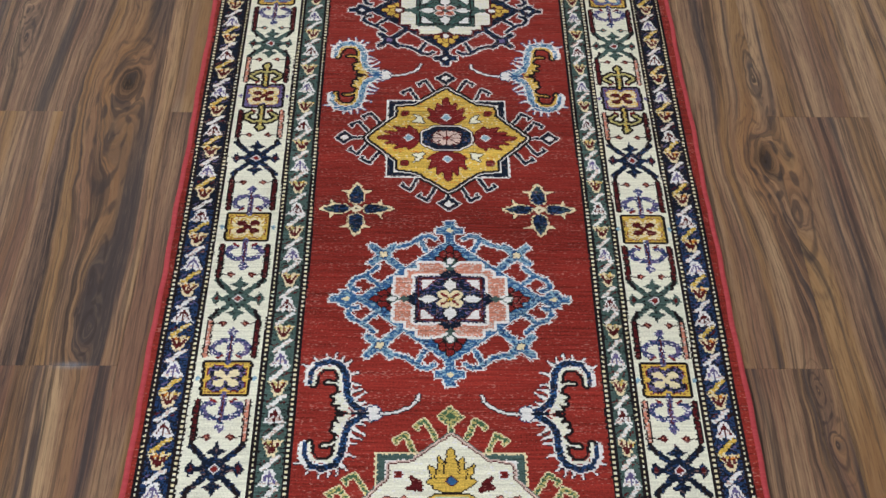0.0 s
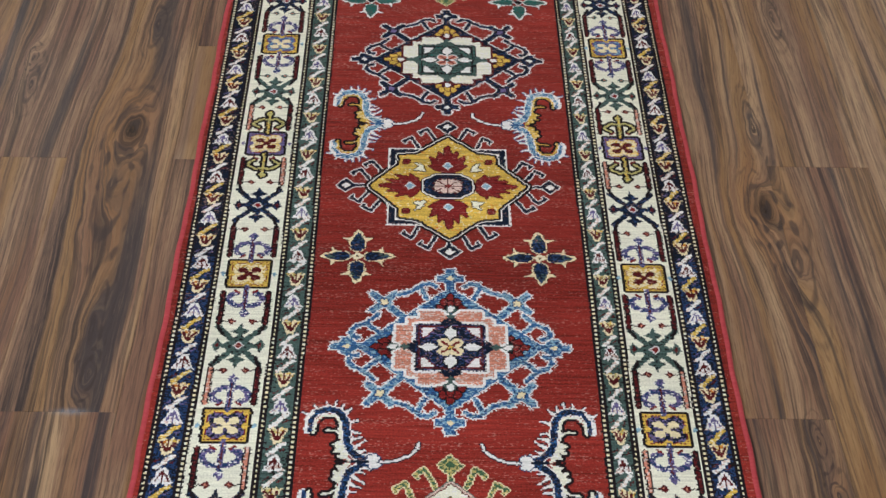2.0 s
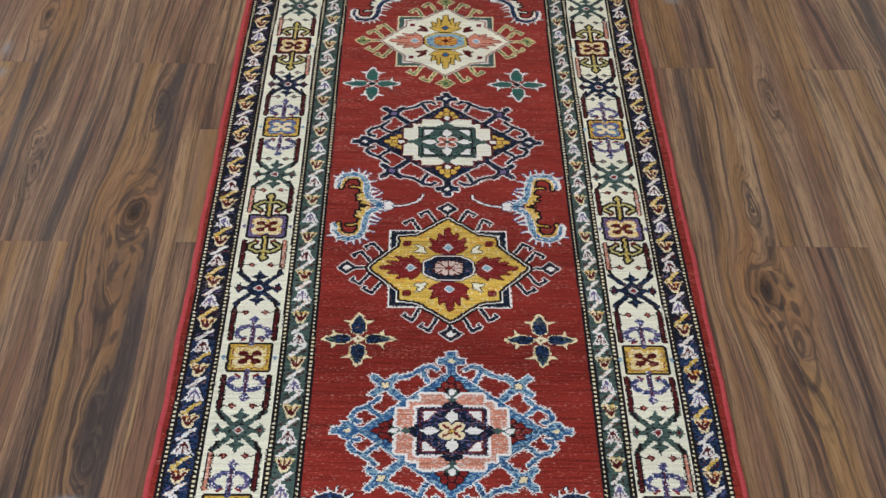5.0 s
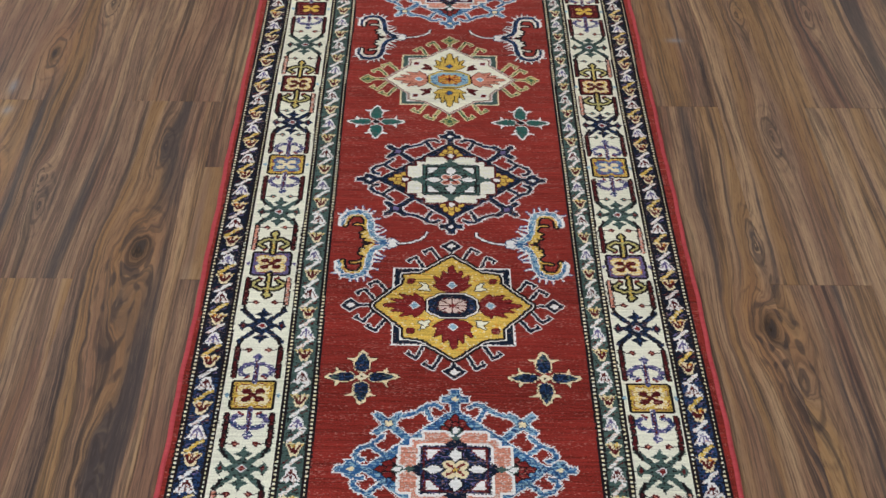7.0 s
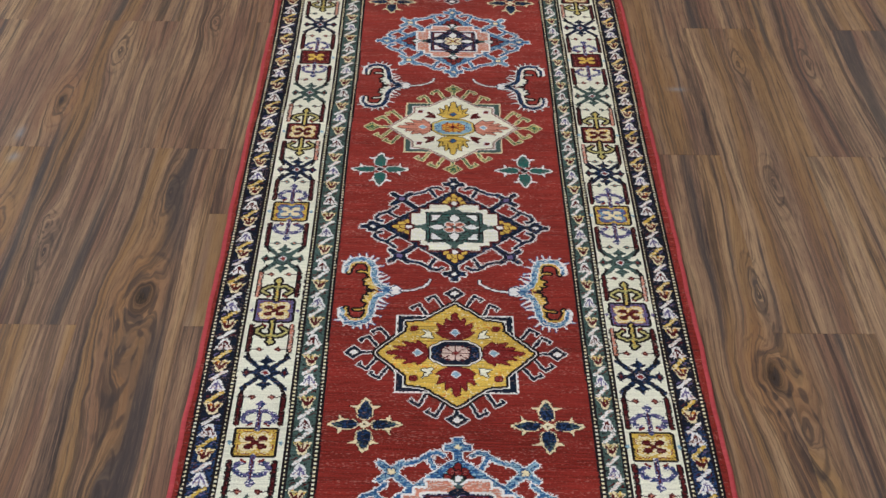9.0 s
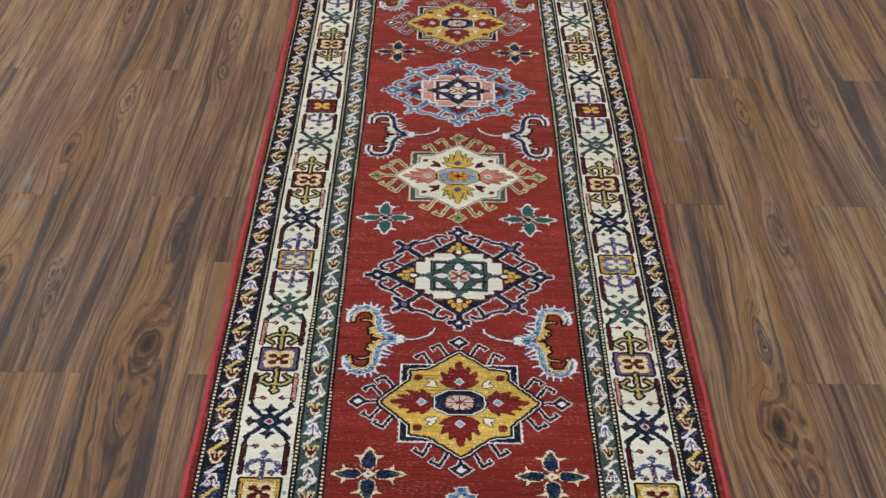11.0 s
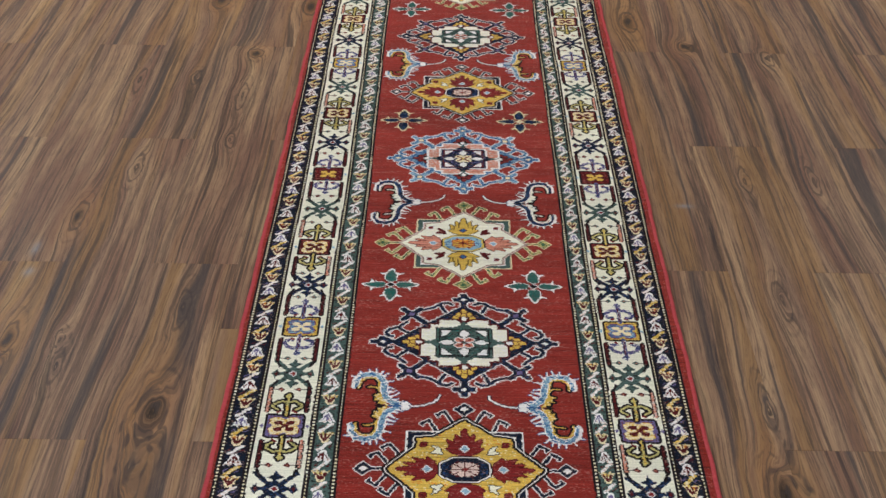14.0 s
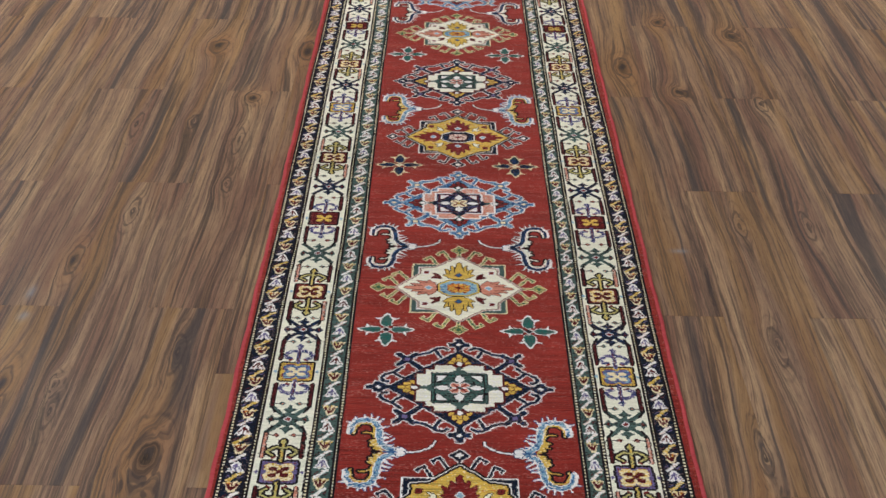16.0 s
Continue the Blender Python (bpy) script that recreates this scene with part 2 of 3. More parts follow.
PAINT, CEILING_PAINT, GAP = plain("wall_paint", (0.66, 0.63, 0.58)), plain("ceiling_paint", (0.80, 0.79, 0.77)), plain("dark_joint", (0.02, 0.014, 0.01))
FILL_WHITE = plain("fill_housing", (0.8, 0.8, 0.8), 0.5)


# ---- the room ----
def part(name, bm, material, parent, label=""):
    mesh = bpy.data.meshes.new(name)
    bm.to_mesh(mesh)
    bm.free()
    mesh.materials.append(material)
    ob = new(name, mesh)
    ob.parent = parent
    return tagged(ob, label)


def box(x0, x1, y0, y1, z0, z1, bevel=0.0, bm=None):
    bm = bm or bmesh.new()
    got = bmesh.ops.create_cube(bm, size=1, matrix=Matrix.LocRotScale(((x0 + x1) / 2, (y0 + y1) / 2, (z0 + z1) / 2), None, (x1 - x0, y1 - y0, z1 - z0)))
    if bevel:
        bmesh.ops.bevel(bm, geom=list({e for v in got["verts"] for e in v.link_edges}), offset=bevel, segments=1, affect="EDGES")
    return bm


ROOM_X, ROOM_Y0, ROOM_Y1, ROOM_Z = 2.64, -2.95, 4.7, 2.6
SETTING = [("wall_north", (-ROOM_X - 0.12, ROOM_X + 0.12, ROOM_Y1, ROOM_Y1 + 0.12, 0, ROOM_Z)),
           ("wall_east", (ROOM_X, ROOM_X + 0.12, ROOM_Y0, ROOM_Y1, 0, ROOM_Z)), ("wall_west", (-ROOM_X - 0.12, -ROOM_X, ROOM_Y0, ROOM_Y1, 0, ROOM_Z))]
for name, size in SETTING:
    tagged(part(name, box(*size), PAINT, None, "plain warm white painted wall"), category="wall", kind="structure")
# the window opening in this unseen wall is added to let light in
bm = box(-ROOM_X - 0.12, -1.8, ROOM_Y0 - 0.12, ROOM_Y0, 0, ROOM_Z)
box(-0.4, ROOM_X + 0.12, ROOM_Y0 - 0.12, ROOM_Y0, 0, ROOM_Z, 0, bm)
box(-1.8, -0.4, ROOM_Y0 - 0.12, ROOM_Y0, 0, 0.7, 0, bm)
box(-1.8, -0.4, ROOM_Y0 - 0.12, ROOM_Y0, 2.3, ROOM_Z, 0, bm)
tagged(part("wall_south", bm, PAINT, None, "plain warm white wall with an opening added for light"), category="wall", kind="structure")
tagged(part("ceiling", box(-ROOM_X - 0.12, ROOM_X + 0.12, ROOM_Y0 - 0.12, ROOM_Y1 + 0.12, ROOM_Z, ROOM_Z + 0.1), CEILING_PAINT, None, "flat white painted ceiling"),
       category="ceiling", kind="structure")
floor = tagged(part("floor", box(-ROOM_X - 0.12, ROOM_X + 0.12, ROOM_Y0 - 0.12, ROOM_Y1 + 0.12, -0.06, -0.004), GAP, None, "dark walnut laminate floor of staggered planks"),
               category="floor", kind="structure")
# invented housings, out of view, one above each added lamp
for lx, ly, power in FILL_LAMPS:
    tagged(part("fill_lamp_housing", box(lx - 0.31, lx + 0.31, ly - 0.61, ly + 0.61, 2.535, 2.6, 0.006), FILL_WHITE, None, "flat white housing added for an unseen fill lamp"), category="ceiling light")


# ---- the rug ----
# centres along the rug, in millimetres
CREAM_Y, BLUE_Y, GOLD_Y, DARK_Y = (-685, 657, 2024), (-338, 1007, 2366), (-3, 1342), (328, 1679)
FLOWER_Y = [(y, ("navy", "straw", "ivory")) for y in (-161, 1190, 2540)] + [(y, ("teal", "white", "navy")) for y in (508, 1865)]
VINE_Y = [(y, ("navy", "ivory", "white")) for y in (-534, 816, 2195)] + [(y, ("sky", "gold", "white")) for y in (150, 1503)]
# ---- the woven design: drawn knot by knot on a grid of 2 mm, in millimetres from the rug's middle line ----
KNOT = 2.0
RUG_X0, RUG_X1, RUG_Y0, RUG_Y1 = -403.2, 396.8, -860.0, 2660.0
COLS, ROWS_ = int((RUG_X1 - RUG_X0) / KNOT), int((RUG_Y1 - RUG_Y0) / KNOT)
WOOL = ["red", "maroon", "black", "navy", "blue", "sky", "green", "teal", "ivory", "white",
        "gold", "orange", "salmon", "purple", "olive", "rust", "leaf", "straw", "indigo", "pink"]
INK = {name: n for n, name in enumerate(WOOL)}
DYE = np.zeros((ROWS_, COLS), np.int32)
OWNER = np.zeros((ROWS_, COLS), np.int32)
PIECES = [("field", "red wool field with fine streaks", None)]
dice = np.random.RandomState(7)
XS = RUG_X0 + (np.arange(COLS) + 0.5) * KNOT
YS = RUG_Y0 + (np.arange(ROWS_) + 0.5) * KNOT
ROW_SLIP = dice.uniform(-1.0, 1.0, ROWS_)
WANDER = 1.2 * np.sin(YS / 210.0) + 0.8 * np.sin(YS / 87.0 + 1.0)
COL_SLIP = dice.uniform(-0.8, 0.8, COLS)


def piece(name, label="", under=None):
    PIECES.append((name, label, under))
    return len(PIECES) - 1


class Patch:
    """A window of the grid round (cx, cy); x and y count from there, ax and ay are their sizes."""

    def __init__(self, owner, cx, cy, half_w, half_h, flip=1, slip=1.0):
        self.owner = owner
        c0, c1 = np.searchsorted(XS, [cx - half_w, cx + half_w])
        r0, r1 = np.searchsorted(YS, [cy - half_h, cy + half_h])
        self.win = (slice(r0, r1), slice(c0, c1))
        gx, gy = np.meshgrid(XS[c0:c1], YS[r0:r1])
        self.x = (gx - cx + slip * ROW_SLIP[r0:r1, None] + WANDER[r0:r1, None]) * flip
        self.y = gy - cy + COL_SLIP[None, c0:c1]
        self.ax, self.ay = np.abs(self.x), np.abs(self.y)

    def put(self, mask, ink):
        DYE[self.win][mask] = INK[ink]
        OWNER[self.win][mask] = self.owner

    def mottle(self, mask, ink, share):
        """Single knots and short runs of another shade."""
        speck = dice.rand(*mask.shape)
        speck[:, 1:] = np.minimum(speck[:, 1:], speck[:, :-1] + 0.35 * share)
        self.put(mask & (speck < 0.62 * share), ink)

    def layers(self, mask, *steps):
        """Bands round a form, the widest first: (ink, mm), then its own ink."""
        for ink, mm in steps[:-1]:
            self.put(grow(mask, mm), ink)
        self.put(mask, steps[-1])


def grow(mask, mm):
    out = mask.copy()
    for n in range(int(round(mm / KNOT))):
        more = out.copy()
        more[1:] |= out[:-1]
        more[:-1] |= out[1:]
        more[:, 1:] |= out[:, :-1]
        more[:, :-1] |= out[:, 1:]
        if n % 2:
            more[1:, 1:] |= out[:-1, :-1]
            more[:-1, :-1] |= out[1:, 1:]
            more[1:, :-1] |= out[:-1, 1:]
            more[:-1, 1:] |= out[1:, :-1]
        out = more
    return out


def fill(x, y, *pts):
    inside = np.zeros(x.shape, bool)
    for (ax, ay), (bx, by) in zip(pts, pts[1:] + pts[:1]):
        if ay != by:
            inside ^= ((ay > y) != (by > y)) & (x < (bx - ax) * (y - ay) / (by - ay) + ax)
    return inside


def cord(x, y, width, *pts):
    near = np.full(x.shape, 1e9)
    for (ax, ay), (bx, by) in zip(pts, pts[1:]):
        dx, dy = bx - ax, by - ay
        s = np.clip(((x - ax) * dx + (y - ay) * dy) / (dx * dx + dy * dy), 0, 1)
        near = np.minimum(near, np.hypot(x - ax - s * dx, y - ay - s * dy))
    return near <= width / 2


def rhomb(x, y, cx, cy, rx, ry):
    return np.abs(x - cx) / rx + np.abs(y - cy) / ry <= 1


def slab(x, y, cx, cy, rx, ry):
    return (np.abs(x - cx) <= rx) & (np.abs(y - cy) <= ry)


def oval(x, y, cx, cy, rx, ry):
    return ((x - cx) / rx) ** 2 + ((y - cy) / ry) ** 2 <= 1


def palmette(p, x, y, base, tip, half, ink, rim, eye):
    """A leaf with toothed sides along y, from base to tip."""
    n = tip - base
    leaf = fill(x, y, (-1, tip), (0.12 * half, base + 0.94 * n), (0.20 * half, base + 0.62 * n), (0.50 * half, base + 0.80 * n), (0.50 * half, base + 0.46 * n),
                (0.94 * half, base + 0.60 * n), (0.74 * half, base + 0.28 * n), (half, base + 0.24 * n), (0.62 * half, base + 0.06 * n), (0.3 * half, base), (-1, base))
    p.layers(leaf, (rim, 2), ink)
    if ink in ("gold", "salmon"):
        p.put(cord(x, y, 2, (0.30 * half, base + 0.42 * n), (0.30 * half, base + 0.66 * n)) | cord(x, y, 2, (0.62 * half, base + 0.28 * n), (0.62 * half, base + 0.48 * n)), rim)
    p.layers(rhomb(x, y, 0, base + 0.24 * n, 7, 7), ("white" if ink != "gold" else "maroon", 2), eye)


def lattice_medallion(cy, body, frame_ink, square, bud, dot):
    """The stepped square in a latticed diamond with hooks and four corner stars."""
    p = Patch(piece("medallion", "latticed %s medallion round a stepped square" % body), 3, cy, 186, 172)
    x, y = p.ax, p.ay
    m = rhomb(x, y, 0, 0, 133, 115)
    # arms to the corner stars, and the two hooks that spring from each
    m |= cord(x, y, 11, (62, 48), (97, 84))
    m |= cord(x, y, 7, (76, 99), (60, 104), (49, 112), (41, 120), (29, 122), (21, 116)) | cord(x, y, 7, (44, 115), (40, 104), (34, 92))
    m |= cord(x, y, 7, (106, 60), (113, 52), (122, 44), (136, 37), (143, 27), (139, 18), (131, 16)) | cord(x, y, 7, (121, 44), (112, 34), (104, 28))
    m |= rhomb(x, y, 146, 0, 20, 18) | slab(x, y, 148, 0, 7, 15) | slab(x, y, 160, 0, 10, 5.5) | cord(x, y, 11, (116, 0), (146, 0))
    m |= rhomb(x, y, 0, 133, 17, 17) | slab(x, y, 0, 132, 20, 6) | slab(x, y, 0, 143, 6.5, 9) | cord(x, y, 12, (0, 100), (0, 132))
    star = slab(x, y, 97, 84, 11, 10)
    for sx in (-1, 1):
        for sy in (-1, 1):
            star |= cord(x, y, 11, (97, 84), (97 + 16 * sx, 84 + 16 * sy))
    m |= star
    m &= ~rhomb(x, y, 112, 84, 5, 7) & ~rhomb(x, y, 97, 101, 7, 5)
    p.layers(m, ("white", 2), body)
    p.put(grow(m, 4) & ~grow(m, 2) & (dice.rand(*m.shape) < 0.22), "white")
    if body == "blue":
        p.mottle(m & (np.sin(p.x / 17 - p.y / 23) > 0.2), "indigo", 0.45)
        p.mottle(m, "sky", 0.38)
        p.mottle(star, "sky", 0.40)
    else:
        p.mottle(m, "indigo", 0.14)
    p.layers(slab(x, y, 97, 84, 5, 5), ("black" if body == "navy" else "indigo", 2), dot)
    p.layers(rhomb(x, y, 147, 0, 6, 5) | rhomb(x, y, 0, 133, 6, 5), ("sky" if body == "blue" else "navy", 1), dot if body == "blue" else "white")
    # five-lobed buds on the four sides
    for a, b, at in ((x, y, 93), (y, x, 83)):
        p.put(rhomb(a, b, at - 8, 0, 20, 25) & (a > at - 18), "black" if body == "blue" else "navy")
        for la, lb, ra, rb in ((at - 9, 16, 6, 5), (at + 2, 10, 7, 5), (at + 11, 0, 8, 5), (at - 1, 0, 6, 5)):
            p.layers(oval(a, b, la, lb, ra, rb), ("maroon" if bud == "gold" else "black", 2), "rust" if bud == "maroon" else bud)
        p.put(rhomb(a, b, at - 20, 8, 9, 8), "maroon" if bud == "gold" else "green")
    # stepped frame
    steps = slab(x, y, 0, 0, 45, 67) | slab(x, y, 0, 0, 61, 53) | slab(x, y, 0, 0, 78, 40)
    steps &= ~rhomb(x, y, 0, 73, 22, 18) & ~rhomb(x, y, 86, 0, 22, 15)
    p.layers(steps, ("white" if body == "blue" else "maroon", 3.2), frame_ink)
    p.mottle(steps, "pink" if frame_ink == "salmon" else "white", 0.30)
    for a, b, at in ((x, y, 93), (y, x, 83)):
        p.layers(oval(a, b, at - 11, 0, 6, 5), ("green" if body == "blue" else "maroon", 2), "white")
    inner = slab(x, y, 0, 0, 50, 43)
    p.layers(inner, ("white", 3.2) if square == "navy" else ("black", 2), square)
    p.put(rhomb(x, y, 0, 46, 17, 12) | rhomb(x, y, 52, 0, 14, 12), square)
    p.mottle(inner, "indigo" if square == "navy" else "black", 0.25)
    p.mottle(inner, "purple" if square == "navy" else "teal", 0.14)
    p.put(slab(x, y, 0, 0, 46, 39.5) & ~slab(x, y, 0, 0, 43.8, 37.3), "black" if square == "green" else "maroon")
    p.put(rhomb(x, y, 65, 0, 9, 6) | rhomb(x, y, 0, 58, 8, 5), "green")
    # leaves and rosette inside the square
    p.layers(fill(x, y, (22, 36), (41, 36), (41, 18), (34, 22)), ("rust" if square == "navy" else "black", 2), "white")
    p.layers(oval(x, y, 0, 26, 8.5, 9) | rhomb(x, y, 0, 26, 7, 14) | oval(x, y, 31, 0, 10, 7) | rhomb(x, y, 31, 0, 15, 7), ("black", 2), "white")
    p.layers(oval(x, y, 9, 8, 8, 6), ("white" if square == "green" else "straw", 2), "salmon" if square == "green" else "straw")
    p.put(cord(x, y, 4, (0, 0), (12, 10)), "rust")
    p.put(slab(x, y, 0, 0, 3, 3), "gold" if square == "navy" else "green")


def star_medallion(cy, ground, band, hook, palm_v, palm_h, leaf, ring, rosette):
    """The eight-pointed star with a rosette in an octagon, four palmettes, and latch hooks."""
    p = Patch(piece("medallion", "%s star medallion with a rosette and latch hooks" % ground), 3, cy, 190, 180)
    x, y = p.ax, p.ay
    gold = ground == "gold"
    star = fill(x, y, (-1, 118), (48, 77), (78, 72), (78, 52), (125, 0), (125, -9), (-1, -9))
    # two latch hooks on each slanting side, and a lozenge on each point
    latch = x > 1e6
    for bx, by, tx, ty in ((20, 112, 33, 140), (46, 88, 59, 118), (106, 32, 122, 58), (126, 14, 141, 38)):
        latch |= cord(x, y, 5.5, (bx, by), (tx, ty)) | cord(x, y, 6, (tx, ty), (tx + 13, ty - 9)) | cord(x, y, 4, (tx + 13, ty - 9), (tx + 10, ty - 14))
    latch |= rhomb(x, y, 0, 146, 18, 16) | rhomb(x, y, 163, 0, 16, 16) | cord(x, y, 5, (126, 0), (150, 0)) | cord(x, y, 5, (0, 116), (0, 134))
    p.layers(latch, ("white" if gold else "straw", 2), hook)
    if not gold:
        p.mottle(latch, "olive", 0.55)
    p.layers(rhomb(x, y, 0, 147, 8, 7) | rhomb(x, y, 163, 0, 7, 7), ("black" if gold else "olive", 2), "white" if gold else "leaf")
    line = "white" if gold else "straw"
    p.put(grow(star, 10 if gold else 6), "black" if gold else "green")
    p.put(fill(x, y, (36, 91), (97, 91), (97, 40), (78, 52), (78, 72), (50, 77)), line)
    p.put(fill(x, y, (40, 88), (94, 88), (94, 43), (78, 52), (78, 72), (50, 77)), band)
    p.put(fill(x, y, (44, 80), (84, 79), (84, 48), (78, 52), (78, 72), (48, 77)), "white")
    p.put(grow(star, 6 if gold else 4), "white" if gold else "pink")
    p.put(grow(star, 4 if gold else 2), "black" if gold else "maroon")
    p.put(star, ground)
    p.mottle(star, "straw" if gold else "white", 0.06)
    if gold:
        p.mottle(star, "olive", 0.05)
        p.mottle(star & (np.sin(p.y / 9 + p.x / 90) > 0.6), "orange", 0.10)
    palmette(p, x, y, 33, 98, 32, palm_v, "black" if palm_v == "gold" else "maroon", "blue" if palm_v == "gold" else "sky")
    palmette(p, y, x, 45, 112, 28, palm_h, "maroon", "sky")
    octagon = slab(x, y, 0, 0, 37, 25) & (x / 37 + y / 25 < 1.5)
    p.layers(octagon, ("black", 6), ("white" if gold else "gold", 4), ("black" if gold else "olive", 2), ring)
    p.mottle(octagon & (x > 26), "blue" if not gold else "indigo", 0.4)
    petals = slab(x, y, 0, 0, 22, 16) & (x / 22 + y / 16 < 1.6)
    p.put(petals, rosette)
    if not gold:
        p.mottle(petals, "gold", 0.5)
    cuts = cord(x, y, 2.2, (0, 0), (20, 13)) | cord(x, y, 2.2, (-2, 0), (28, 0)) | cord(x, y, 2.2, (0, -2), (0, 20)) | rhomb(x, y, 12, 16, 4, 4) | rhomb(x, y, 23, 7, 4, 3)
    p.put(cuts & grow(petals, 2), "maroon" if gold else "rust")
    p.put(oval(x, y, 0, 0, 5, 4), "rust" if gold else "maroon")
    p.layers(fill(x, y, (36, 34), (56, 38), (47, 45), (53, 56), (40, 48)), ("black" if gold else "maroon", 2), leaf)
    p.layers(slab(x, y, 67, 58, 5, 5), ("maroon" if gold else "white", 2), "rust")
    p.put(slab(x, y, 67, 58, 2, 2), "maroon")


def four_petal_flower(cx, cy, petal, rim, heart):
    p = Patch(piece("flower", "%s four-petalled flower edged in %s" % (petal, rim)), cx, cy, 62, 64)
    x, y = p.ax, p.ay
    for a, b, wide in ((x, y, 0.82), (y, x, 1.0)):
        b = b / wide
        rims = fill(a, b, (8, -1), (11, 7), (15, 12), (22, 12), (27, 14), (32, 13), (39, 25), (39, 12), (45, 7), (50, 7), (57, 0), (57, -1))
        p.put(rims, rim)
        p.put(grow(rims, 2) & ~rims & (dice.rand(*rims.shape) < 0.35), "black")
        body = fill(a, b, (10, -1), (12, 6), (17, 10.5), (30, 11), (37, 8.5), (45, 5), (52, 0), (52, -1))
        p.put(body, petal)
        p.mottle(body, "indigo" if petal == "navy" else "green", 0.45)
        p.mottle(body & (a > 34), "green", 0.4)
    p.layers(rhomb(x, y, 0, 0, 11, 9), ("black", 1), rim)
    p.layers(rhomb(x, y, 0, 0, 6, 5), (heart, 2), "black" if heart == "navy" else rim)
    p.put(rhomb(x, y, 0, 0, 2.5, 2.5), "black")


def vine(side, cy, back, inner, fringe):
    """Two hooked arms, one above and one below a thin stem that runs to the middle."""
    p = Patch(piece("vine", "curling %s vine with %s leaves" % (back, inner)), 3 + side * 118, cy, 92, 112, side)
    x, y = p.x + 118, p.y
    ay = np.abs(y)
    edge = "navy" if back == "navy" else "blue"
    spikes = x > 1e6
    for bx, by, tx, ty in ((188, 74, 198, 78), (178, 84, 184, 92), (166, 88, 167, 98), (155, 88, 154, 98), (146, 82, 144, 94), (142, 76, 133, 87),
                           (139, 62, 122, 67), (137, 48, 120, 46), (134, 34, 116, 40), (130, 20, 112, 34), (124, 14, 112, 18), (116, 8, 104, 13)):
        spikes |= fill(x, ay, (bx - 2, by - 4), (tx, ty), (bx + 2, by + 4)) | cord(x, ay, 2.4, (bx, by), (tx, ty))
    p.put(grow(spikes, 2) & (dice.rand(*spikes.shape) < 0.55), edge)
    p.put(spikes, fringe)
    arm = cord(x, ay, 9.5, (189, 50), (188, 68), (180, 80), (163, 85), (148, 79), (141, 66), (138, 47), (137, 30), (131, 16), (118, 6), (106, 1))
    p.put(grow(arm, 2), "white")
    p.put(arm, back)
    p.mottle(arm, "blue" if back == "sky" else "indigo", 0.5)
    p.mottle(arm, "white" if back == "sky" else "blue", 0.12)
    p.put(cord(x, ay, 4, (192, 46), (192, 66), (184, 80)), fringe)
    # the leaf along the inner side of the arm
    leaf = cord(x, ay, 3.6, (182, 46), (180, 64), (172, 74), (155, 74), (148, 64), (146, 38)) | cord(x, ay, 3, (166, 50), (154, 49), (146, 43))
    leaf |= fill(x, ay, (144, 36), (148, 32), (156, 27), (150, 22), (154, 14), (144, 15), (148, 6), (140, 5), (128, -1), (135, 11), (141, 24))
    shade = grow(leaf, 3.2) & fill(x, ay, (190, 40), (178, 60), (170, 72), (156, 72), (149, 62), (147, 45), (146, 30), (138, -1), (162, -1), (176, 40))
    p.put(shade, "black")
    p.put(leaf, inner)
    p.mottle(leaf, "straw" if inner == "gold" else "white", 0.2)
    p.put((ay < 1.6) & (x > 134) & (x < 152), "black")
    p.layers(cord(x, y, 3.6, (100, -2), (88, -1), (69, 2), (55, 9), (44, 20), (42, 29)), ("navy", 2), "white")
    p.layers(oval(x, ay, 100, 5, 8, 6) | slab(x, ay, 104, 0, 6, 4), ("indigo", 2), "white")
    p.put(cord(x, y, 5, (108, 0), (128, 0)), edge)


